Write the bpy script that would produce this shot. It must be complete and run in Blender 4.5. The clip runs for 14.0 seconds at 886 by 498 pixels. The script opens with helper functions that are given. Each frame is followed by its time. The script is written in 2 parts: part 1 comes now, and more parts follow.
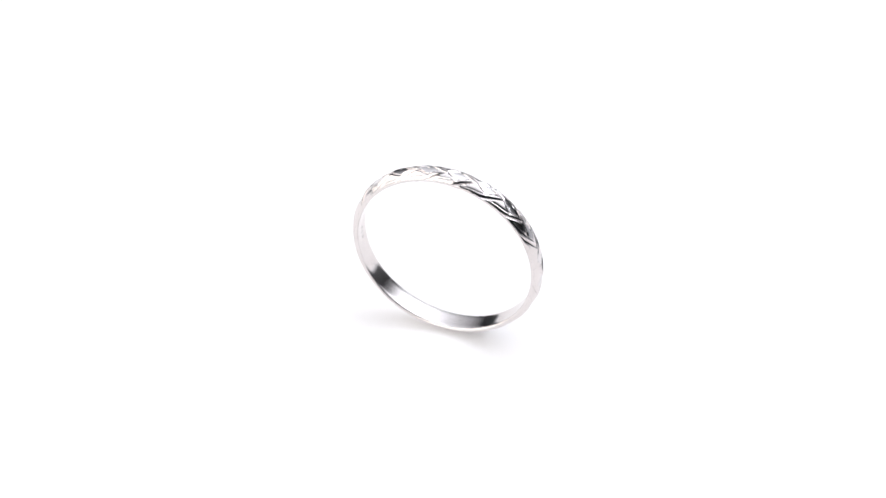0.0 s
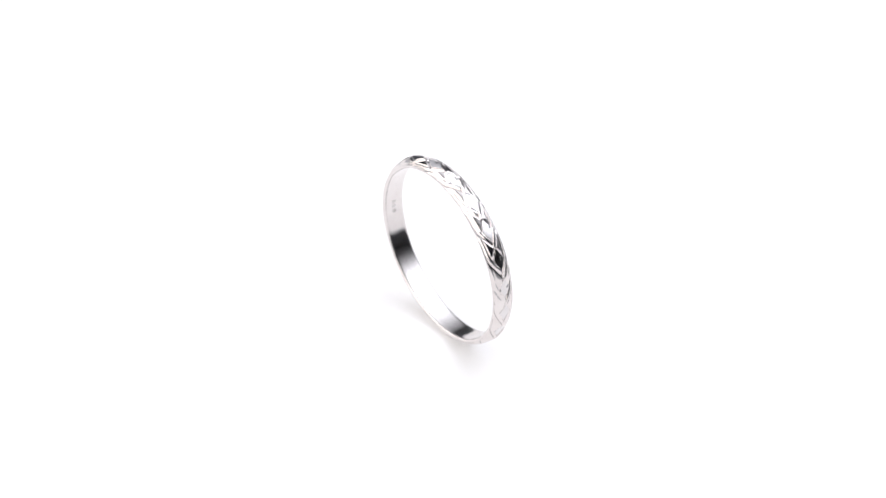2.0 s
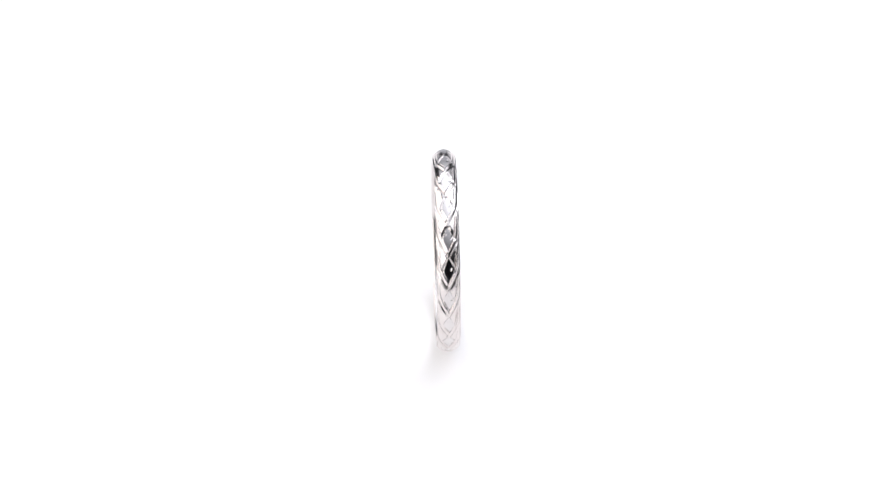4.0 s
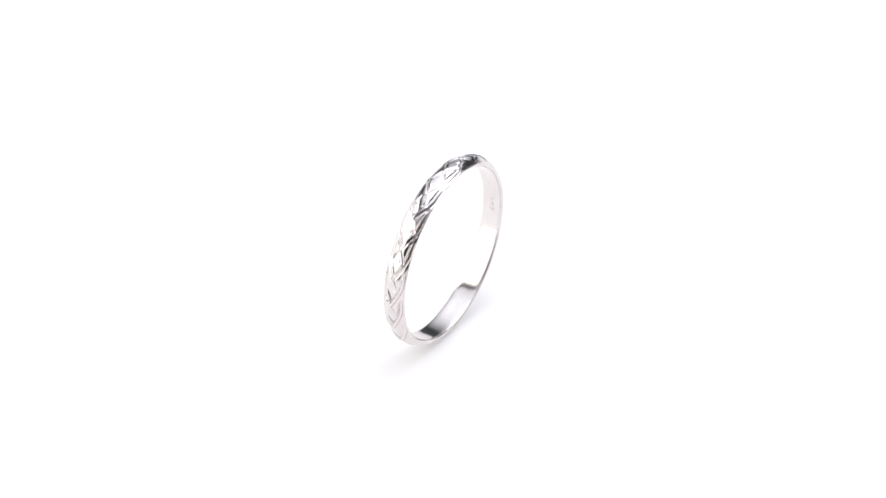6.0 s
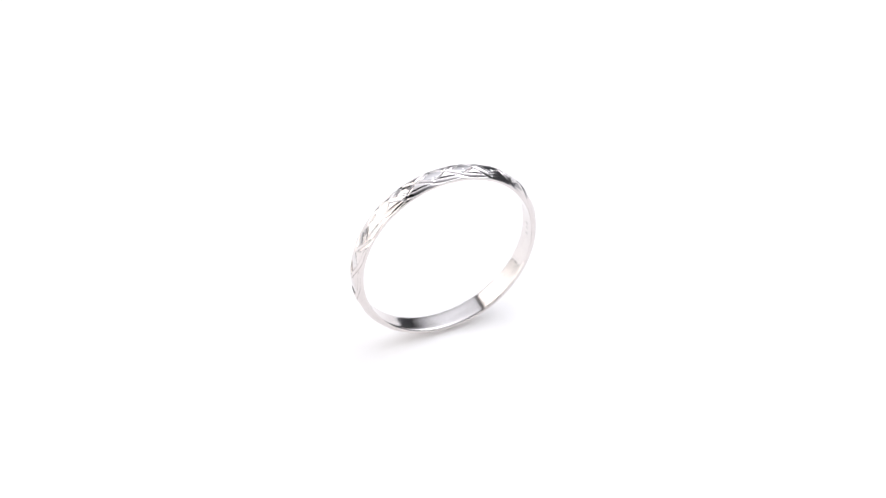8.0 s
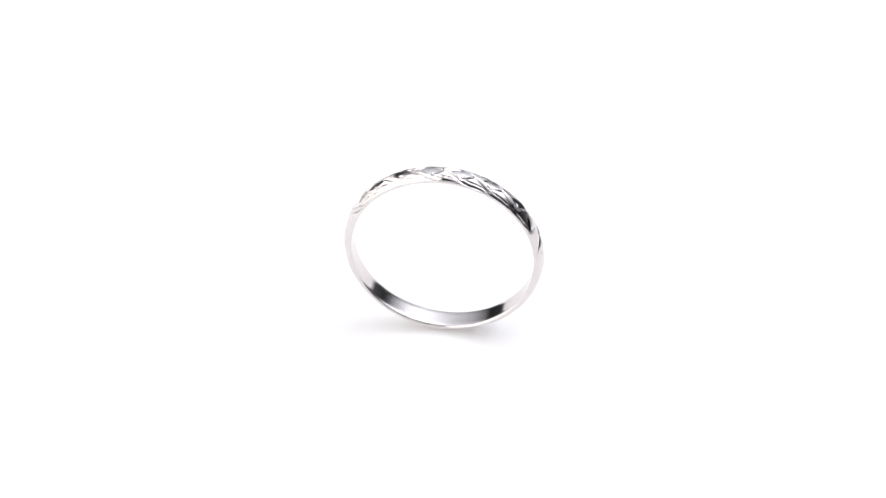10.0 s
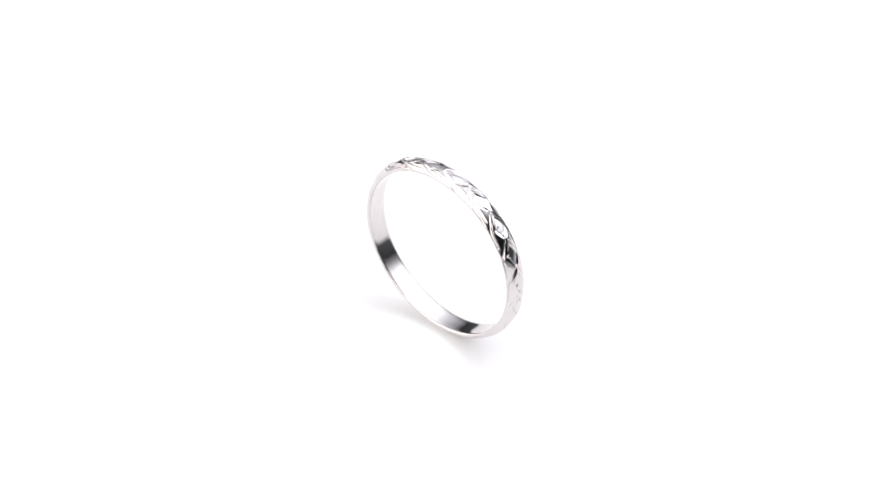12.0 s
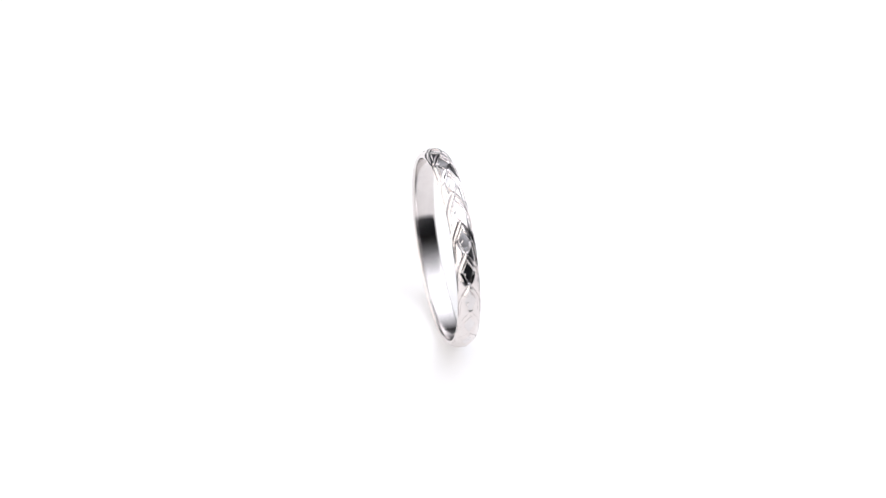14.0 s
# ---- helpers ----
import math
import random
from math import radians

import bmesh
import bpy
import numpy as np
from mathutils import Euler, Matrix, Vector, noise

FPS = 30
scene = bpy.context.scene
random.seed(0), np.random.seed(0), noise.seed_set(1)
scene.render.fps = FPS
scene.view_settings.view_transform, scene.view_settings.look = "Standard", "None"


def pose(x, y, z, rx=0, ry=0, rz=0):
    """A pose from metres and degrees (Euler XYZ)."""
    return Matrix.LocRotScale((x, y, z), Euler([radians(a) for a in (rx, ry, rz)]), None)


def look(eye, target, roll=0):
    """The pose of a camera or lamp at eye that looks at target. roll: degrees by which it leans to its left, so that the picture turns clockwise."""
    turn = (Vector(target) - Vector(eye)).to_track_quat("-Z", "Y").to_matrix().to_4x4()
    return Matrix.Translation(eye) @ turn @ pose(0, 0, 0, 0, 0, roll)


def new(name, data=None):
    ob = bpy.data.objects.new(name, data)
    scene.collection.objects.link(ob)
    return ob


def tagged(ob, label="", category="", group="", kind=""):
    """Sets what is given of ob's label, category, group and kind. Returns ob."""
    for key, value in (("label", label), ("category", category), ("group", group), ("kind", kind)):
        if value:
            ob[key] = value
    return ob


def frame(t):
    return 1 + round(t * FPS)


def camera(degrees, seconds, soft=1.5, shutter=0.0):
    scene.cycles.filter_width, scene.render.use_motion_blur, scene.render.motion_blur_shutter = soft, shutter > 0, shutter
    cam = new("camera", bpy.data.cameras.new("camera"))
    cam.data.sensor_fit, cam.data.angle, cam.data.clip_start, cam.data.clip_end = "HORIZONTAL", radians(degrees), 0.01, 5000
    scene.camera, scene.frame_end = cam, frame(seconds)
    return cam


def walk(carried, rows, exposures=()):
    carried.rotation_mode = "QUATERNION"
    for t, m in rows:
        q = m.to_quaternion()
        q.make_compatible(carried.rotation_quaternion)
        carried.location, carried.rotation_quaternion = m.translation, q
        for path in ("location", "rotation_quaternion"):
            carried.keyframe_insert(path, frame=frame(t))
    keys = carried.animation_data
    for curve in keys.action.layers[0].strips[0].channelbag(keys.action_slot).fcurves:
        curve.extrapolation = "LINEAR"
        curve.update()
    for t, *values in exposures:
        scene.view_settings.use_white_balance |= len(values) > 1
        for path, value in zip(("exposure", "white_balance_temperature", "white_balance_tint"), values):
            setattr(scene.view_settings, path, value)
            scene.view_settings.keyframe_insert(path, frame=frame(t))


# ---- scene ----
# A silver band stands on edge on a turning white plate in a small grey studio.
# ---- camera ----
SECONDS = 14.0
EYE_DISTANCE, EYE_TILT = 0.400, radians(40.18)
MIDDLE = 0.010                       # height of the ring's centre above the plate
cam = camera(12.495, SECONDS, soft=1.38)
cam.data.dof.use_dof = True
cam.data.dof.focus_distance = 0.3965
cam.data.dof.aperture_fstop = 23
EYE = Vector((0, -EYE_DISTANCE * math.cos(EYE_TILT), MIDDLE + EYE_DISTANCE * math.sin(EYE_TILT)))
VIEW = look(EYE, (-0.000274, 0, MIDDLE + 0.00001))
walk(cam, [(0, VIEW), (SECONDS, VIEW)])

# ---- light ----
world = bpy.data.worlds.new("studio_dark")
world.use_nodes = True
world.node_tree.nodes["Background"].inputs[0].default_value = (0.02, 0.02, 0.022, 1)
world.node_tree.nodes["Background"].inputs[1].default_value = 0.1
scene.world = world
scene.view_settings.exposure = 0.0
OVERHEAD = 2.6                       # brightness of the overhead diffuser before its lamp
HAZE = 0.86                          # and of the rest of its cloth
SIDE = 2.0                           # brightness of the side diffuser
PLATE_GLOW = 0.23                     # strength of a glow added to the milky plate to thin the ring's shadow


# ---- materials ----
def shader(name):
    m = bpy.data.materials.new(name)
    m.use_nodes = True
    t = m.node_tree
    return m, t, t.nodes["Principled BSDF"]


def node(t, kind, **inputs):
    n = t.nodes.new(kind)
    for k, v in inputs.items():
        n.inputs[k.replace("_", " ")].default_value = v
    return n


def coords(t):
    return t.nodes.new("ShaderNodeTexCoord").outputs["Object"]


def grain(t, scale, detail=3.0, rough=0.55):
    n = node(t, "ShaderNodeTexNoise", Scale=scale, Detail=detail, Roughness=rough)
    t.links.new(coords(t), n.inputs["Vector"])
    return n.outputs["Fac"]


def spread(t, value, low, high, a=0.3, b=0.7):
    n = node(t, "ShaderNodeMapRange", From_Min=a, From_Max=b, To_Min=low, To_Max=high)
    t.links.new(value, n.inputs["Value"])
    return n.outputs["Result"]


def tint(t, value, low, high):
    r = t.nodes.new("ShaderNodeValToRGB")
    r.color_ramp.elements[0].position, r.color_ramp.elements[1].position = 0.3, 0.7
    r.color_ramp.elements[0].color, r.color_ramp.elements[1].color = (*low, 1), (*high, 1)
    t.links.new(value, r.inputs["Fac"])
    return r.outputs["Color"]


def relief(t, p, value, strength, distance):
    b = node(t, "ShaderNodeBump", Strength=strength, Distance=distance)
    t.links.new(value, b.inputs["Height"])
    t.links.new(b.outputs["Normal"], p.inputs["Normal"])


def silver(name, low, high, rough, wave, wave_height):
    """Polished silver: fine scratches in the gloss, a slight wave left by the polishing wheel."""
    m, t, p = shader(name)
    p.inputs["Metallic"].default_value = 1.0
    t.links.new(tint(t, grain(t, 900, 4), low, high), p.inputs["Base Color"])
    t.links.new(spread(t, grain(t, 5200, 5, 0.7), rough * 0.6, rough * 1.5), p.inputs["Roughness"])
    relief(t, p, grain(t, wave, 3), 0.35, wave_height)
    return m


def plain(name, low, high, scale, rough, bump=0.0, bump_scale=100):
    m, t, p = shader(name)
    t.links.new(tint(t, grain(t, scale), low, high), p.inputs["Base Color"])
    t.links.new(spread(t, grain(t, scale * 7), rough * 0.85, min(1, rough * 1.15)), p.inputs["Roughness"])
    if bump:
        relief(t, p, grain(t, bump_scale), 0.3, bump)
    return m


def ramp(t, value, stops):
    """A piecewise even curve through (position, value) stops, as a float curve over its own span."""
    a, b = stops[0][0], stops[-1][0]
    unit = spread(t, value, 0.0, 1.0, a, b)
    r = t.nodes.new("ShaderNodeValToRGB")
    r.color_ramp.interpolation = "LINEAR"
    e = r.color_ramp.elements
    while len(e) < len(stops):
        e.new(0.5)
    for el, (pos, v) in zip(e, stops):
        el.position, el.color = (pos - a) / (b - a), (v, v, v, 1)
    t.links.new(unit, r.inputs["Fac"])
    return r.outputs["Color"]


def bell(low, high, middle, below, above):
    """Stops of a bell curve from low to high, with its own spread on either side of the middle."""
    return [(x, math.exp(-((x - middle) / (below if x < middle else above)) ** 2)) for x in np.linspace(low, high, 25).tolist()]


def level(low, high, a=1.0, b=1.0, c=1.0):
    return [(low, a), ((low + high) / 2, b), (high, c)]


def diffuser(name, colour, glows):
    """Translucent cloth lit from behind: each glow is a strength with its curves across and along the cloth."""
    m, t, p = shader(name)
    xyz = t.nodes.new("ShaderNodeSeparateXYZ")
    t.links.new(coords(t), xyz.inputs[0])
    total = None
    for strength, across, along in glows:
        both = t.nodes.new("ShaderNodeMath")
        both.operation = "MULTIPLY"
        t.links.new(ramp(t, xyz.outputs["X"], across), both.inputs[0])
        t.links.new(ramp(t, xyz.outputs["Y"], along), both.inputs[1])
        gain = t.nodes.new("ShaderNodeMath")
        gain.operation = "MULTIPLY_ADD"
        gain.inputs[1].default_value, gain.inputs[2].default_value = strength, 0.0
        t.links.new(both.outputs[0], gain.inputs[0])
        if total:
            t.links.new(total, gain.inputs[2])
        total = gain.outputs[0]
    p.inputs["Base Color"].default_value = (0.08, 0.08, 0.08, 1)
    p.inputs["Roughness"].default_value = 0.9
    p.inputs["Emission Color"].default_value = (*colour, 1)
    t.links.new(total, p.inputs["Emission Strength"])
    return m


SILVER = silver("polished_silver", (0.72, 0.675, 0.66), (0.775, 0.735, 0.72), 0.085, 1400, 0.000016)
FACET = silver("bright_cut_silver", (0.68, 0.65, 0.645), (0.75, 0.725, 0.72), 0.09, 1900, 0.00002)
BORE_SILVER = silver("brushed_bore_silver", (0.715, 0.675, 0.66), (0.77, 0.735, 0.72), 0.12, 700, 0.00002)
STAMP = silver("stamped_silver", (0.58, 0.55, 0.535), (0.66, 0.63, 0.62), 0.35, 6000, 0.00001)
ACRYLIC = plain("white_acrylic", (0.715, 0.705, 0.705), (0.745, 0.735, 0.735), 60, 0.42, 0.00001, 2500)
# even emission added as fill on the disc; no lamp stands under it
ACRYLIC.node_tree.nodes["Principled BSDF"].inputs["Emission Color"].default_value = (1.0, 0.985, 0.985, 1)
ACRYLIC.node_tree.nodes["Principled BSDF"].inputs["Emission Strength"].default_value = PLATE_GLOW
TABLE = plain("grey_table_laminate", (0.38, 0.385, 0.395), (0.44, 0.445, 0.455), 9, 0.6, 0.0002, 300)
PAINT = plain("grey_studio_paint", (0.37, 0.39, 0.41), (0.42, 0.44, 0.46), 4, 0.9, 0.0005, 40)
CASE = plain("black_softbox_fabric", (0.012, 0.012, 0.012), (0.022, 0.022, 0.022), 30, 0.8, 0.0004, 400)
STEEL = plain("black_stand_metal", (0.03, 0.03, 0.03), (0.05, 0.05, 0.05), 40, 0.4)
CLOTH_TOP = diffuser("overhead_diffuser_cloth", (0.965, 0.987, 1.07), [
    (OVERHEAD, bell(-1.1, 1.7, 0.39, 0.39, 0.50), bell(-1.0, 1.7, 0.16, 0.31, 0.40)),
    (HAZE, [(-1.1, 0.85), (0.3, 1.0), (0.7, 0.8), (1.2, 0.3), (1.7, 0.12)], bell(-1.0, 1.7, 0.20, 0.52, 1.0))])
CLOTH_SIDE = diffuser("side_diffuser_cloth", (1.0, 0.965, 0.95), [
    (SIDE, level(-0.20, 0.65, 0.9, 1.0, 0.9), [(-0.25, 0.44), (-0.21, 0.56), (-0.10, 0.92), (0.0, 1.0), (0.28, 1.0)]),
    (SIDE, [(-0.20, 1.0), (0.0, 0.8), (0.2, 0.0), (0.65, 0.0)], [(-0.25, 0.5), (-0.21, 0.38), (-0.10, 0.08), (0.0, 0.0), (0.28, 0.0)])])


# ---- building helpers ----
def smooth(me):
    me.polygons.foreach_set("use_smooth", [True] * len(me.polygons))


def part(name, bm, material, parent=None, label="", m=None, soft=False):
    """One mesh object from a bmesh, under a thing or a part."""
    me = bpy.data.meshes.new(name)
    bm.to_mesh(me)
    bm.free()
    me.materials.append(material)
    if soft:
        smooth(me)
    ob = new(name, me)
    if parent:
        ob.parent = parent
    if m:
        ob.matrix_basis = m
    return tagged(ob, label)


def slab(x0, x1, y0, y1, z0, z1, bevel=0.0):
    bm = bmesh.new()
    bmesh.ops.create_cube(bm, size=1, matrix=Matrix.Translation(((x0 + x1) / 2, (y0 + y1) / 2, (z0 + z1) / 2))
                          @ Matrix.Diagonal((x1 - x0, y1 - y0, z1 - z0, 1)))
    if bevel:
        bmesh.ops.bevel(bm, geom=bm.edges[:], offset=bevel, segments=2, affect="EDGES")
    return bm


def lathe(profile, steps, close=False):
    """A turned body round z from (radius, height) pairs."""
    bm = bmesh.new()
    rings = []
    for r, z in profile:
        if r == 0:
            rings.append([bm.verts.new((0, 0, z))] * steps)
        else:
            rings.append([bm.verts.new((r * math.cos(2 * math.pi * i / steps), r * math.sin(2 * math.pi * i / steps), z))
                          for i in range(steps)])
    for a, b in zip(rings, rings[1:]):
        for i in range(steps):
            j = (i + 1) % steps
            face = []
            for v in (a[i], a[j], b[j], b[i]):
                if v not in face:
                    face.append(v)
            if len(face) > 2:
                bm.faces.new(face)
    bmesh.ops.recalc_face_normals(bm, faces=bm.faces[:])
    return bm


# ---- the studio ----
def build_room():
    deck = -0.012
    tagged(part("floor", slab(-2, 2, -2, 2, deck - 0.06, deck), TABLE),
           "light grey matte laminate table deck under the turntable", "floor", kind="structure")
    for name, box in (("wall_north", (-2.1, 2.1, 2, 2.1)), ("wall_south", (-2.1, 2.1, -2.1, -2)),
                      ("wall_east", (2, 2.1, -2, 2)), ("wall_west", (-2.1, -2, -2, 2))):
        tagged(part(name, slab(*box, deck, 1.2), PAINT), "grey painted studio wall", "wall", kind="structure")
    tagged(part("ceiling", slab(-2.1, 2.1, -2.1, 2.1, 1.2, 1.3), PAINT), "grey painted studio ceiling", "ceiling",
           kind="structure")


def build_turntable():
    plate = new("turntable")
    tagged(plate, "round milky white acrylic turntable plate with an added glow", "turntable")
    r, deck = 0.100, -0.012
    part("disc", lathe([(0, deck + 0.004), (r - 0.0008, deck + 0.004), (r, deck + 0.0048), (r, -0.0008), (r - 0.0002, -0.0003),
                        (r - 0.0008, 0), (0.06, 0), (0.03, 0), (0, 0)], 128), ACRYLIC, plate, "satin white acrylic disc with an added glow")
    part("foot", lathe([(0, deck), (0.060, deck), (0.060, deck + 0.004), (0, deck + 0.004)], 64), CASE, plate, "black turntable foot")
    return plate


def prism(corners, z0, z1):
    """A flat board with the given outline."""
    bm = bmesh.new()
    low = [bm.verts.new((x, y, z0)) for x, y in corners]
    high = [bm.verts.new((x, y, z1)) for x, y in corners]
    bm.faces.new(low), bm.faces.new(high)
    for i in range(len(corners)):
        j = (i + 1) % len(corners)
        bm.faces.new((low[i], low[j], high[j], high[i]))
    bmesh.ops.recalc_face_normals(bm, faces=bm.faces[:])
    return bm


def build_overhead_softbox():
    box = new("overhead_softbox")
    tagged(box, "wide black softbox with lit white diffuser, hung overhead", "softbox")
    box.matrix_basis = pose(0, 0, 0.50)
    outline = [(0.292, -1.0), (1.7, -1.0), (1.7, 1.7), (-1.058, 1.7)]
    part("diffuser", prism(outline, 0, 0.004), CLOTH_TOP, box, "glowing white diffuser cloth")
    part("back_panel", prism(outline, 0.16, 0.18), CASE, box)
    for (ax, ay), (bx, by) in zip(outline, outline[1:] + outline[:1]):
        run = math.hypot(bx - ax, by - ay)
        part("side_panel", slab(0, run, -0.006, 0, -0.002, 0.18), CASE, box, m=pose(ax, ay, 0, 0, 0, math.degrees(math.atan2(by - ay, bx - ax))))
    for x, y in ((0.5, -0.8), (1.5, -0.8), (1.5, 1.5), (-0.7, 1.5)):
        part("hanger", lathe([(0, 0.18), (0.008, 0.18), (0.008, 0.70), (0, 0.70)], 12), STEEL, box, m=pose(x, y, 0))


def build_side_softbox():
    box = new("side_softbox")
    tagged(box, "black side softbox with lit white diffuser, leaning on two props", "softbox")
    toward = Vector((0.894, 0.447, 0))
    low, high = -toward * 0.19 + Vector((0, 0, -0.005)), -toward * 0.232 + Vector((0, 0, 0.486))
    up = (high - low).normalized()
    along = up.cross(Vector((0.894, 0.447, -0.6))).normalized()
    face = along.cross(up)
    m = Matrix((along, up, face)).transposed().to_4x4()
    m.translation = (low + high) / 2
    box.matrix_basis = m
    h = (high - low).length / 2
    x0, x1 = -0.20, 0.65
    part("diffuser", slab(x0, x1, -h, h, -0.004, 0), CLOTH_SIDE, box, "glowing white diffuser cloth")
    part("back_panel", slab(x0, x1, -h, h, -0.12, -0.10), CASE, box)
    for a in ((x0 - 0.006, x0, -h, h), (x1, x1 + 0.006, -h, h), (x0 - 0.006, x1 + 0.006, -h - 0.006, -h), (x0 - 0.006, x1 + 0.006, h, h + 0.006)):
        part("side_panel", slab(*a, -0.12, 0.006), CASE, box)
    down = m.to_3x3().inverted() @ Vector((0, 0, -1))
    for x in (-0.1, 0.5):
        foot = Vector((x, -h * 0.6, -0.11))
        drop = ((m @ foot).z + 0.012)
        part("prop", lathe([(0, 0), (0.009, 0), (0.009, drop), (0, drop)], 12), STEEL, box,
             m=Matrix.Translation(foot) @ down.to_track_quat("Z", "Y").to_matrix().to_4x4())


# ---- the ring (lengths in millimetres until the mesh is made) ----
CROWN, WIDE, DOME, BORE = 10.0, 2.242, 0.524, 9.1
REPEATS = 20
SWING = 0.89                          # how far the leaves reach to either edge, in half widths
dice = random.Random(7)


def rim_cut(side, k):
    """One rim: side, repeat, swing, shift, size, depth, reach past the tip, split, tilt, outward fall, lean into the leaf, depth
    of the line along it. Over part of the ring one side is bolder and cut across the tip of the other."""
    bold = side > 0 and (k < 6 or k > 17)
    return (side, k, SWING * dice.uniform(0.97, 1.05) * (1.0 if bold else 1.06), dice.uniform(-0.04, 0.04),
            dice.uniform(0.80, 1.12) + (0.24 if bold else 0), dice.uniform(0.85, 1.25),
            dice.choice((0.08, 0.12, 0.17) if bold else (0.0, 0.02) if side < 0 else (0.0, 0.08)),
            max(0, dice.gauss(-0.4 if k < 6 else 0.6, 0.4)), dice.gauss(0.0, 0.35),
            dice.uniform(0.05, 0.21) if bold else dice.uniform(0.20, 0.36), 0.29 if bold else 0.19, dice.uniform(0.0, 0.09))


ARCS = [rim_cut(side, k) for k in range(REPEATS) for side in (-1, 1)]
# short graver nicks: one beside most diamonds, and a few stray ones
NICKS = [(k + dice.uniform(0.60, 0.72), dice.uniform(0.20, 0.36), dice.uniform(0.25, 0.7), dice.uniform(0.16, 0.26), dice.uniform(0.05, 0.09))
         for k in range(REPEATS) if dice.random() < 0.75]
NICKS += [(k + dice.uniform(-0.12, 0.12), dice.uniform(-0.35, 0.35), dice.uniform(-0.6, 0.6), dice.uniform(0.10, 0.22), dice.uniform(0.04, 0.07))
          for k in range(REPEATS) if dice.random() < 0.6]
NICKS += [(k + 0.5 + dice.uniform(-0.3, 0.3), dice.uniform(-0.2, 0.2), dice.uniform(-1, 1), dice.uniform(0.04, 0.08), 0.03)
          for k in range(REPEATS) if dice.random() < 0.6]
NICKS += [(k + 0.5 + dice.uniform(-0.12, 0.12), side * dice.uniform(0.72, 0.80), side * dice.uniform(-0.35, 0.35), dice.uniform(0.20, 0.34), dice.uniform(0.05, 0.10))
          for k in range(REPEATS) for side in (-1, 1) if dice.random() < 0.8]
BEZELS = np.array([(dice.uniform(0.20, 0.32), dice.uniform(0.09, 0.17)) for k in range(REPEATS)])   # width and depth
STEP = 2 * math.pi * CROWN / REPEATS  # one repeat along the crown


def dome(u):
    return CROWN - DOME * u * u


def outline(d):
    """Half width of a leaf at d repeats from its tip, in shares of its swing."""
    return np.sin(math.pi / 2 * np.clip(d / 0.90, 0, 1))


def rim(d, wide):
    """Width of a leaf's rim in millimetres: pointed at the tip, broad beside the diamond, running out along the edge."""
    return wide * np.interp(d, [-0.1, 0, 0.14, 0.30, 0.50, 0.75, 1.05, 1.4], [0.25, 0.5, 1.2, 1.25, 1.05, 0.95, 0.8, 0.5])


def blade(q, w, fall, lean, line):
    """Depth across a rim. q: millimetres outside (+) or inside (-) the outline. A groove that runs out gently, then the
    rounded rim, which falls outwards and into the leaf from its crest."""
    x = np.clip(-q / w, 0, 1)
    crest = fall * np.clip(1 - x / 0.62, 0, 1) ** 1.4 + lean * np.clip((x - 0.62) / 0.38, 0, 1) ** 1.4
    outer = fall * np.interp(q, [0, 0.03, 0.07, 0.20], [1.0, 1.25, 1.0, 0]) + line * np.interp(q, [0, 0.02, 0.035, 0.07], [0, 1, 1, 0])
    inner = lean * np.interp(-q - w, [0, 0.03, 0.12], [1, 1.1, 0])
    return np.where(q > 0, outer, np.where(q > -w, crest, inner))


def nick_depth(s, u):
    deep = np.zeros_like(s * u)
    for at, au, turn, long, depth in NICKS:
        d = ((s - at + REPEATS / 2) % REPEATS - REPEATS / 2)
        near = np.abs(d[:, 0]) < 0.35
        x, y = d[near] * STEP, (u[near] - au if len(u) > 1 else u - au) * (WIDE / 2)
        a = (x * math.cos(turn) + y * math.sin(turn)) / (long * 1.4)
        b = (-x * math.sin(turn) + y * math.cos(turn)) / (long * 0.38)
        deep[near] = np.maximum(deep[near], depth * np.clip(1 - a * a - b * b, 0, 1))
    return deep


def cut_depth(s, u):
    """How deep the graver has cut at s repeats round the ring and u half widths across (arrays)."""
    deep = np.zeros((len(s), u.shape[1]))
    for side, k, swing, shift, size, depth, reach, ridge, tilt, fall, lean, line in ARCS:
        d = (s - k - shift + REPEATS / 2) % REPEATS - REPEATS / 2
        near = (d[:, 0] > -reach) & (d[:, 0] < 1.46)
        dd = d[near]
        slope = swing * math.pi / 1.8 * np.cos(math.pi / 1.8 * np.clip(dd, 0, 0.90)) * (WIDE / 2) / STEP
        q = (side * u - swing * np.where(dd > 0, outline(dd), 1.9 * dd)) * (WIDE / 2) / np.sqrt(1 + slope ** 2)
        w = rim(dd, 0.27 * size)
        cut = blade(q, w, w * fall, w * (lean * (1 + tilt) + 0.16 * np.clip(1 - dd / 0.5, 0, 1)), line)
        # one line along the crest splits some rims in two
        cut = cut + ridge * np.interp(np.abs(q + w * 0.55), [0, 0.014, 0.04], [0.07, 0.06, 0]) * np.clip((dd - 0.3) / 0.3, 0, 1)
        fade = np.clip((reach + dd) / 0.05, 0, 1) * np.clip((1.46 - dd) / 0.25, 0, 1)
        # a rim keeps to its own half, but for the one that crosses over at the tip
        on = (q < 0) & (q > -w)
        own = (side * u > 0) | (on & (dd < 0.20) & (reach > 0.05))
        cut = np.where(own, depth * fade * cut, 0)
        deep[near] = np.where(own & on & (fade > 0.6), cut, np.maximum(deep[near], cut))
    return np.maximum(np.maximum(deep, bezel(s, u)), nick_depth(s, u))


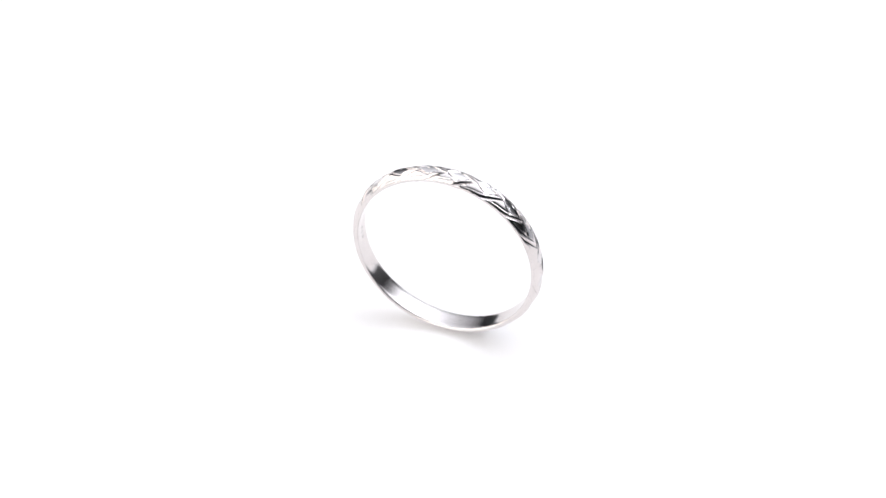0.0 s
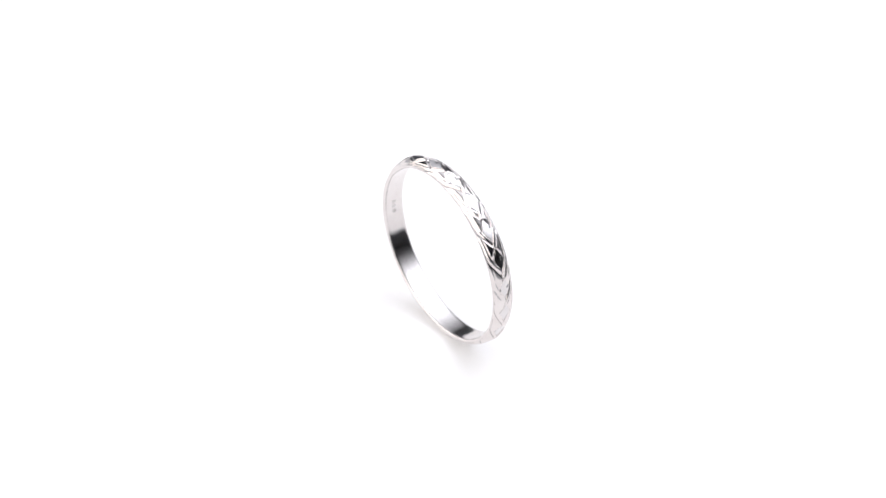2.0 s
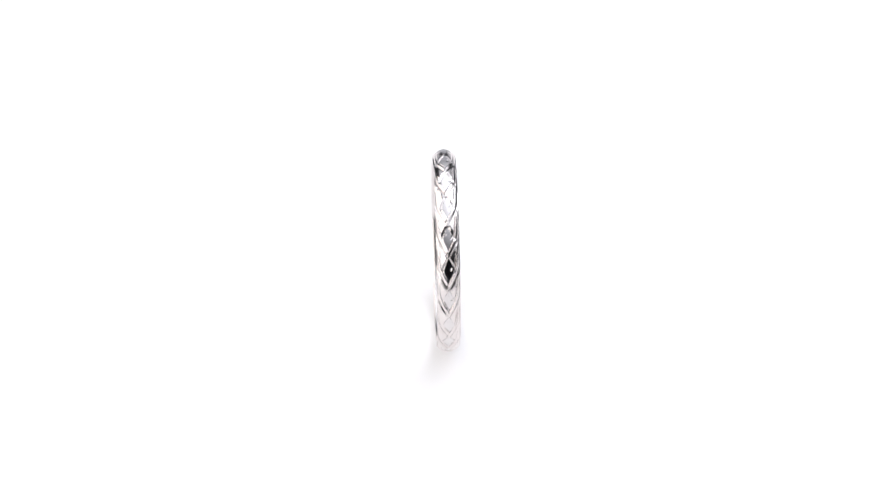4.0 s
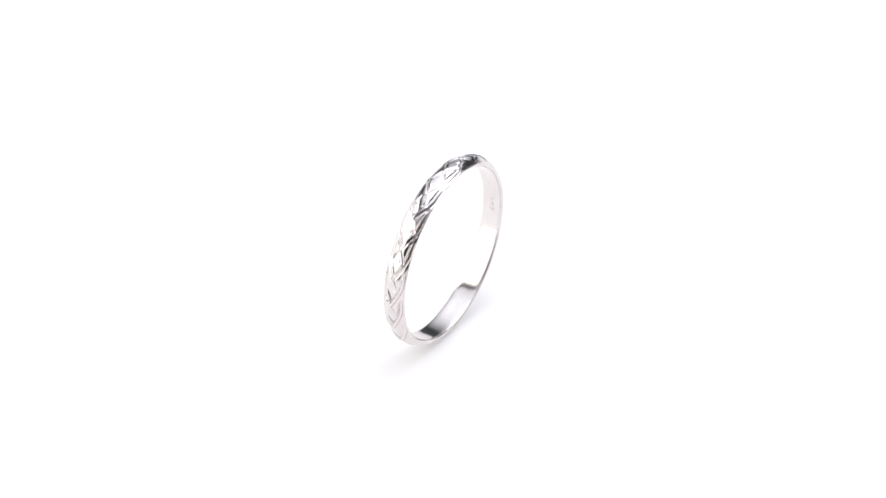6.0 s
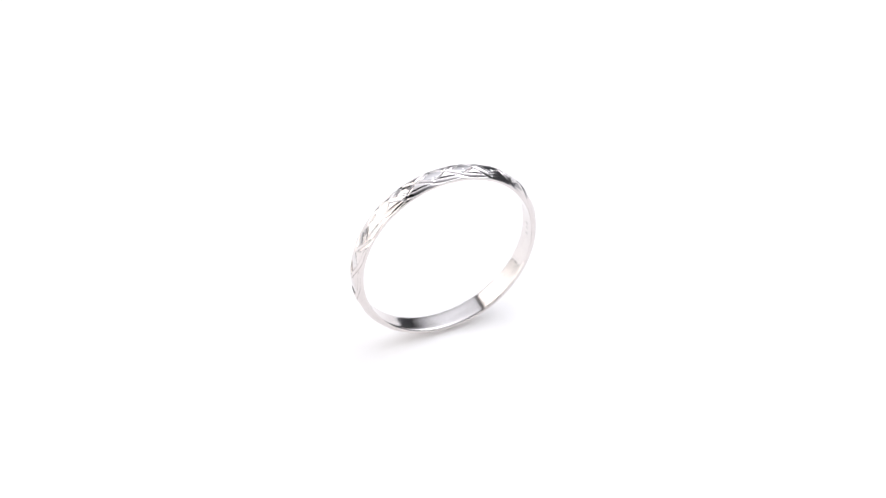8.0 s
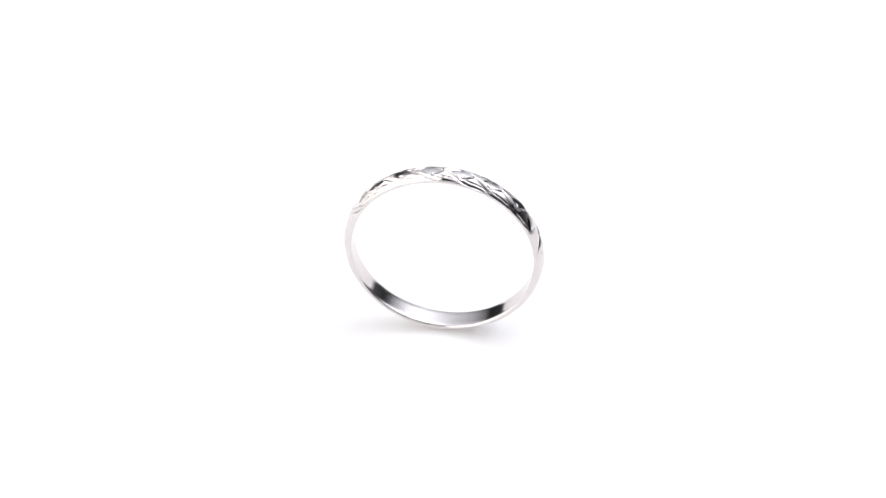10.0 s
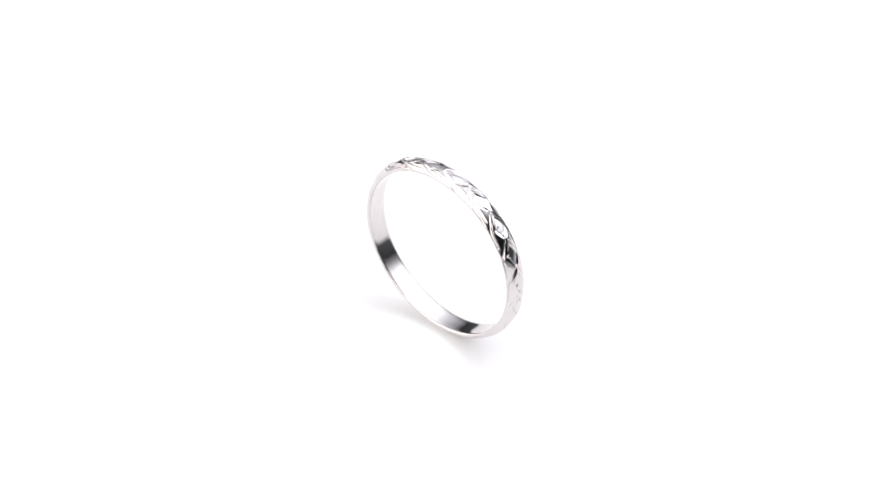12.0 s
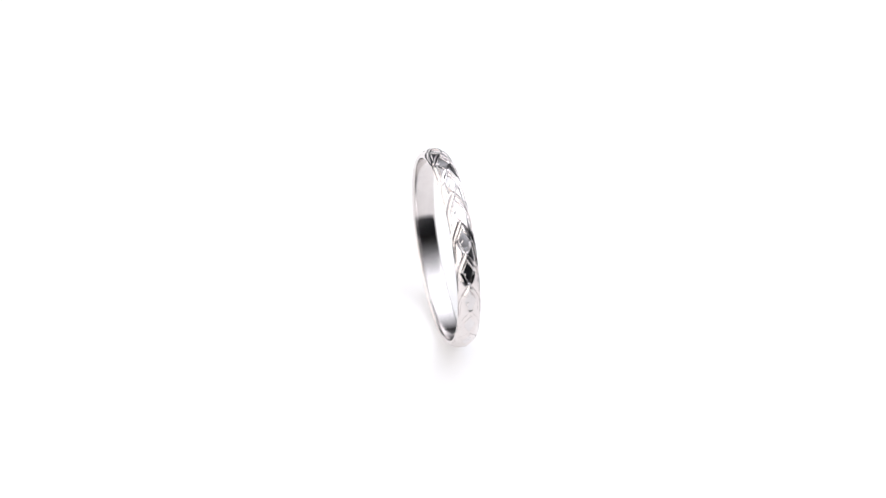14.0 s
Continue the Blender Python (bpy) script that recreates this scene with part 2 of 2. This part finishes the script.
def bezel(s, u):
    """The cut slopes down to the upper half of each diamond from the metal around it."""
    f = s % 1.0
    out = (np.abs(u) - diamond(f)) * (WIDE / 2) * 0.93
    wide, deep = BEZELS[np.floor(s).astype(int) % REPEATS].transpose(2, 0, 1)
    return deep * np.clip(1 - out / wide, 0, 1) * np.clip((f - 0.50) / 0.12, 0, 1) * np.clip((1.0 - f) / 0.06, 0, 1)


def diamond(f):
    """Half width of a diamond at f of its repeat, in half widths of the band: inside the rims, then drawn to a point."""
    inside = SWING * outline(f) - rim(f, 0.27) / (WIDE / 2) - 0.02
    return np.minimum(inside, 0.53 * np.sin(math.pi / 2 * np.clip((0.97 - f) / 0.52, 0, 1)))


def wave(s, u):
    """A slight unevenness of the hand-finished crown."""
    a = s * 2 * math.pi / REPEATS
    return 0.006 * np.sin(a * 17 + 2.1 * u + 1) + 0.004 * np.sin(a * 31 - 3.3 * u) + 0.003 * np.sin(a * 53 + 5 * u)


def grid_mesh(name, points, wrap_rows, wrap_columns):
    rows, columns = points.shape[:2]
    i, j = np.meshgrid(np.arange(rows if wrap_rows else rows - 1), np.arange(columns if wrap_columns else columns - 1), indexing="ij")
    a, b = (i + 1) % rows, (j + 1) % columns
    faces = np.stack([i * columns + j, i * columns + b, a * columns + b, a * columns + j], axis=-1).reshape(-1, 4)
    me = bpy.data.meshes.new(name)
    me.from_pydata((points.reshape(-1, 3) * 0.001).tolist(), [], faces.tolist())
    smooth(me)
    return me


def around(r, s, y):
    """Places from radius, repeats and millimetres across; the ring rests on z = 0."""
    a = s * 2 * math.pi / REPEATS
    return np.stack([r * np.cos(a), y + 0 * a, CROWN + r * np.sin(a)], axis=-1)


def build_ring():
    ring = new("ring")
    tagged(ring, "polished silver band ring with a hand-engraved braid, standing on edge", "ring")
    rows, across = 2600, 190
    s = (np.arange(rows) * REPEATS / rows)[:, None]
    u = np.linspace(-1, 1, across)[None, :]
    frac = s % 1.0
    sunk = 0.27 * np.clip((diamond(frac) - 0.05 - np.abs(u)) / 0.04, 0, 1)
    outer = around(dome(u) - np.maximum(cut_depth(s, u), sunk) + wave(s, u) * (1 - u ** 4), s, u * WIDE / 2)
    edge = WIDE / 2
    side = [(9.452, edge + 0.012), (9.41, edge + 0.016), (9.33, edge + 0.016), (9.26, edge + 0.008), (9.20, edge - 0.018),
            (9.155, edge - 0.06), (9.125, edge - 0.12), (9.108, edge - 0.19), (BORE, edge - 0.27), (BORE, edge - 0.6), (BORE, 0)]
    loop = side + [(r, -y) for r, y in reversed(side[:-1])]
    inner = np.stack([around(r + 0 * s[:, 0], s[:, 0], y) for r, y in loop], axis=1)
    me = grid_mesh("band", np.concatenate([outer, inner], axis=1), True, True)
    me.materials.append(SILVER)
    me.materials.append(BORE_SILVER)
    columns, lip = across + len(loop), across + 4
    me.polygons.foreach_set("material_index", [1 if lip <= i % columns < columns - 5 else 0 for i in range(len(me.polygons))])
    band = new("band", me)
    band.parent = ring
    for k in range(REPEATS):
        build_facet(ring, k)
    for n in range(3):
        build_stamp(ring, n)
    return ring


def build_facet(ring, k):
    """A bright-cut diamond between four arcs, slightly tilted by the graver."""
    lean_u, lean_s = dice.gauss(0, 0.05), dice.gauss(0, 0.03)
    lean_s += {5: 0.07, 6: 0.07}.get(k, 0)   # two were cut steeper than their neighbours
    flat, lift = dice.uniform(0.2, 0.55), dice.uniform(-0.12, -0.06)
    rise, start = dice.uniform(0.0, 0.06), dice.uniform(0.70, 0.80)
    n, m = 91, 33
    f = np.linspace(0.10, 0.95, n)[:, None]
    v = np.linspace(-1, 1, m)[None, :]
    bound = np.maximum(diamond(f), 0.012)
    u = v * bound
    r = CROWN + lift - DOME * u * u * flat - 0.03 * (1 - (2 * f - 1) ** 2)
    r = r + lean_u * u * WIDE / 2 + lean_s * (f - 0.5) * STEP
    r = r - 0.03 * np.clip(np.abs(v) - 0.90, 0, 1) / 0.10 - 0.04 * np.clip(1 - 2 * f - 0.72, 0, 1) / 0.13
    r = r + rise * np.clip(f - start, 0, 1) / (0.95 - start)   # the cut climbs to the tip of the next leaf
    r = r - nick_depth(k + f, u)
    skirt = around(np.full((n, 1), CROWN - 0.30) - DOME * bound ** 2, k + f, u[:, :1] * WIDE / 2)
    skirt_b = around(np.full((n, 1), CROWN - 0.30) - DOME * bound ** 2, k + f, u[:, -1:] * WIDE / 2)
    top = around(r, k + f + 0 * v, u * WIDE / 2)
    me = grid_mesh("facet", np.concatenate([skirt, top, skirt_b], axis=1), False, False)
    me.materials.append(FACET)
    ob = new("facet", me)
    ob.parent = ring


def build_stamp(ring, n):
    """One worn, unreadable sign of the hallmark inside the band: a plain bar."""
    s0 = (180 + 2.5 + (n - 1) * 3.7) / 360 * REPEATS
    ds = np.linspace(-0.08, 0.08, 7)[:, None]
    y = np.linspace(-0.32, 0.32, 5)[None, :]
    hump = (1 - (ds / 0.08) ** 2) * (1 - (y / 0.32) ** 2)
    me = grid_mesh("hallmark", around(BORE + 0.01 - 0.022 * np.sqrt(np.maximum(hump, 0)), s0 + ds + 0 * y, y + 0 * ds), False, False)
    me.materials.append(STAMP)
    ob = new("hallmark", me)
    ob.parent = ring
    tagged(ob, "tiny worn stamped mark")


build_room()
TURNTABLE = build_turntable()
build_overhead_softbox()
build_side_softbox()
RING = build_ring()


# ---- what moves: the plate turns evenly and carries the ring ----
START, RATE = -20.81, -16.79          # degrees, degrees a second


def motions():
    rows = [i * 0.5 for i in range(29)]
    walk(TURNTABLE, [(t, pose(0, 0, 0, 0, 0, START + RATE * t)) for t in rows])
    stand = pose(0.0002, 0.00001, 0, 0.18, 0, 0)
    walk(RING, [(t, pose(0, 0, 0, 0, 0, START + RATE * t) @ stand) for t in rows])


motions()
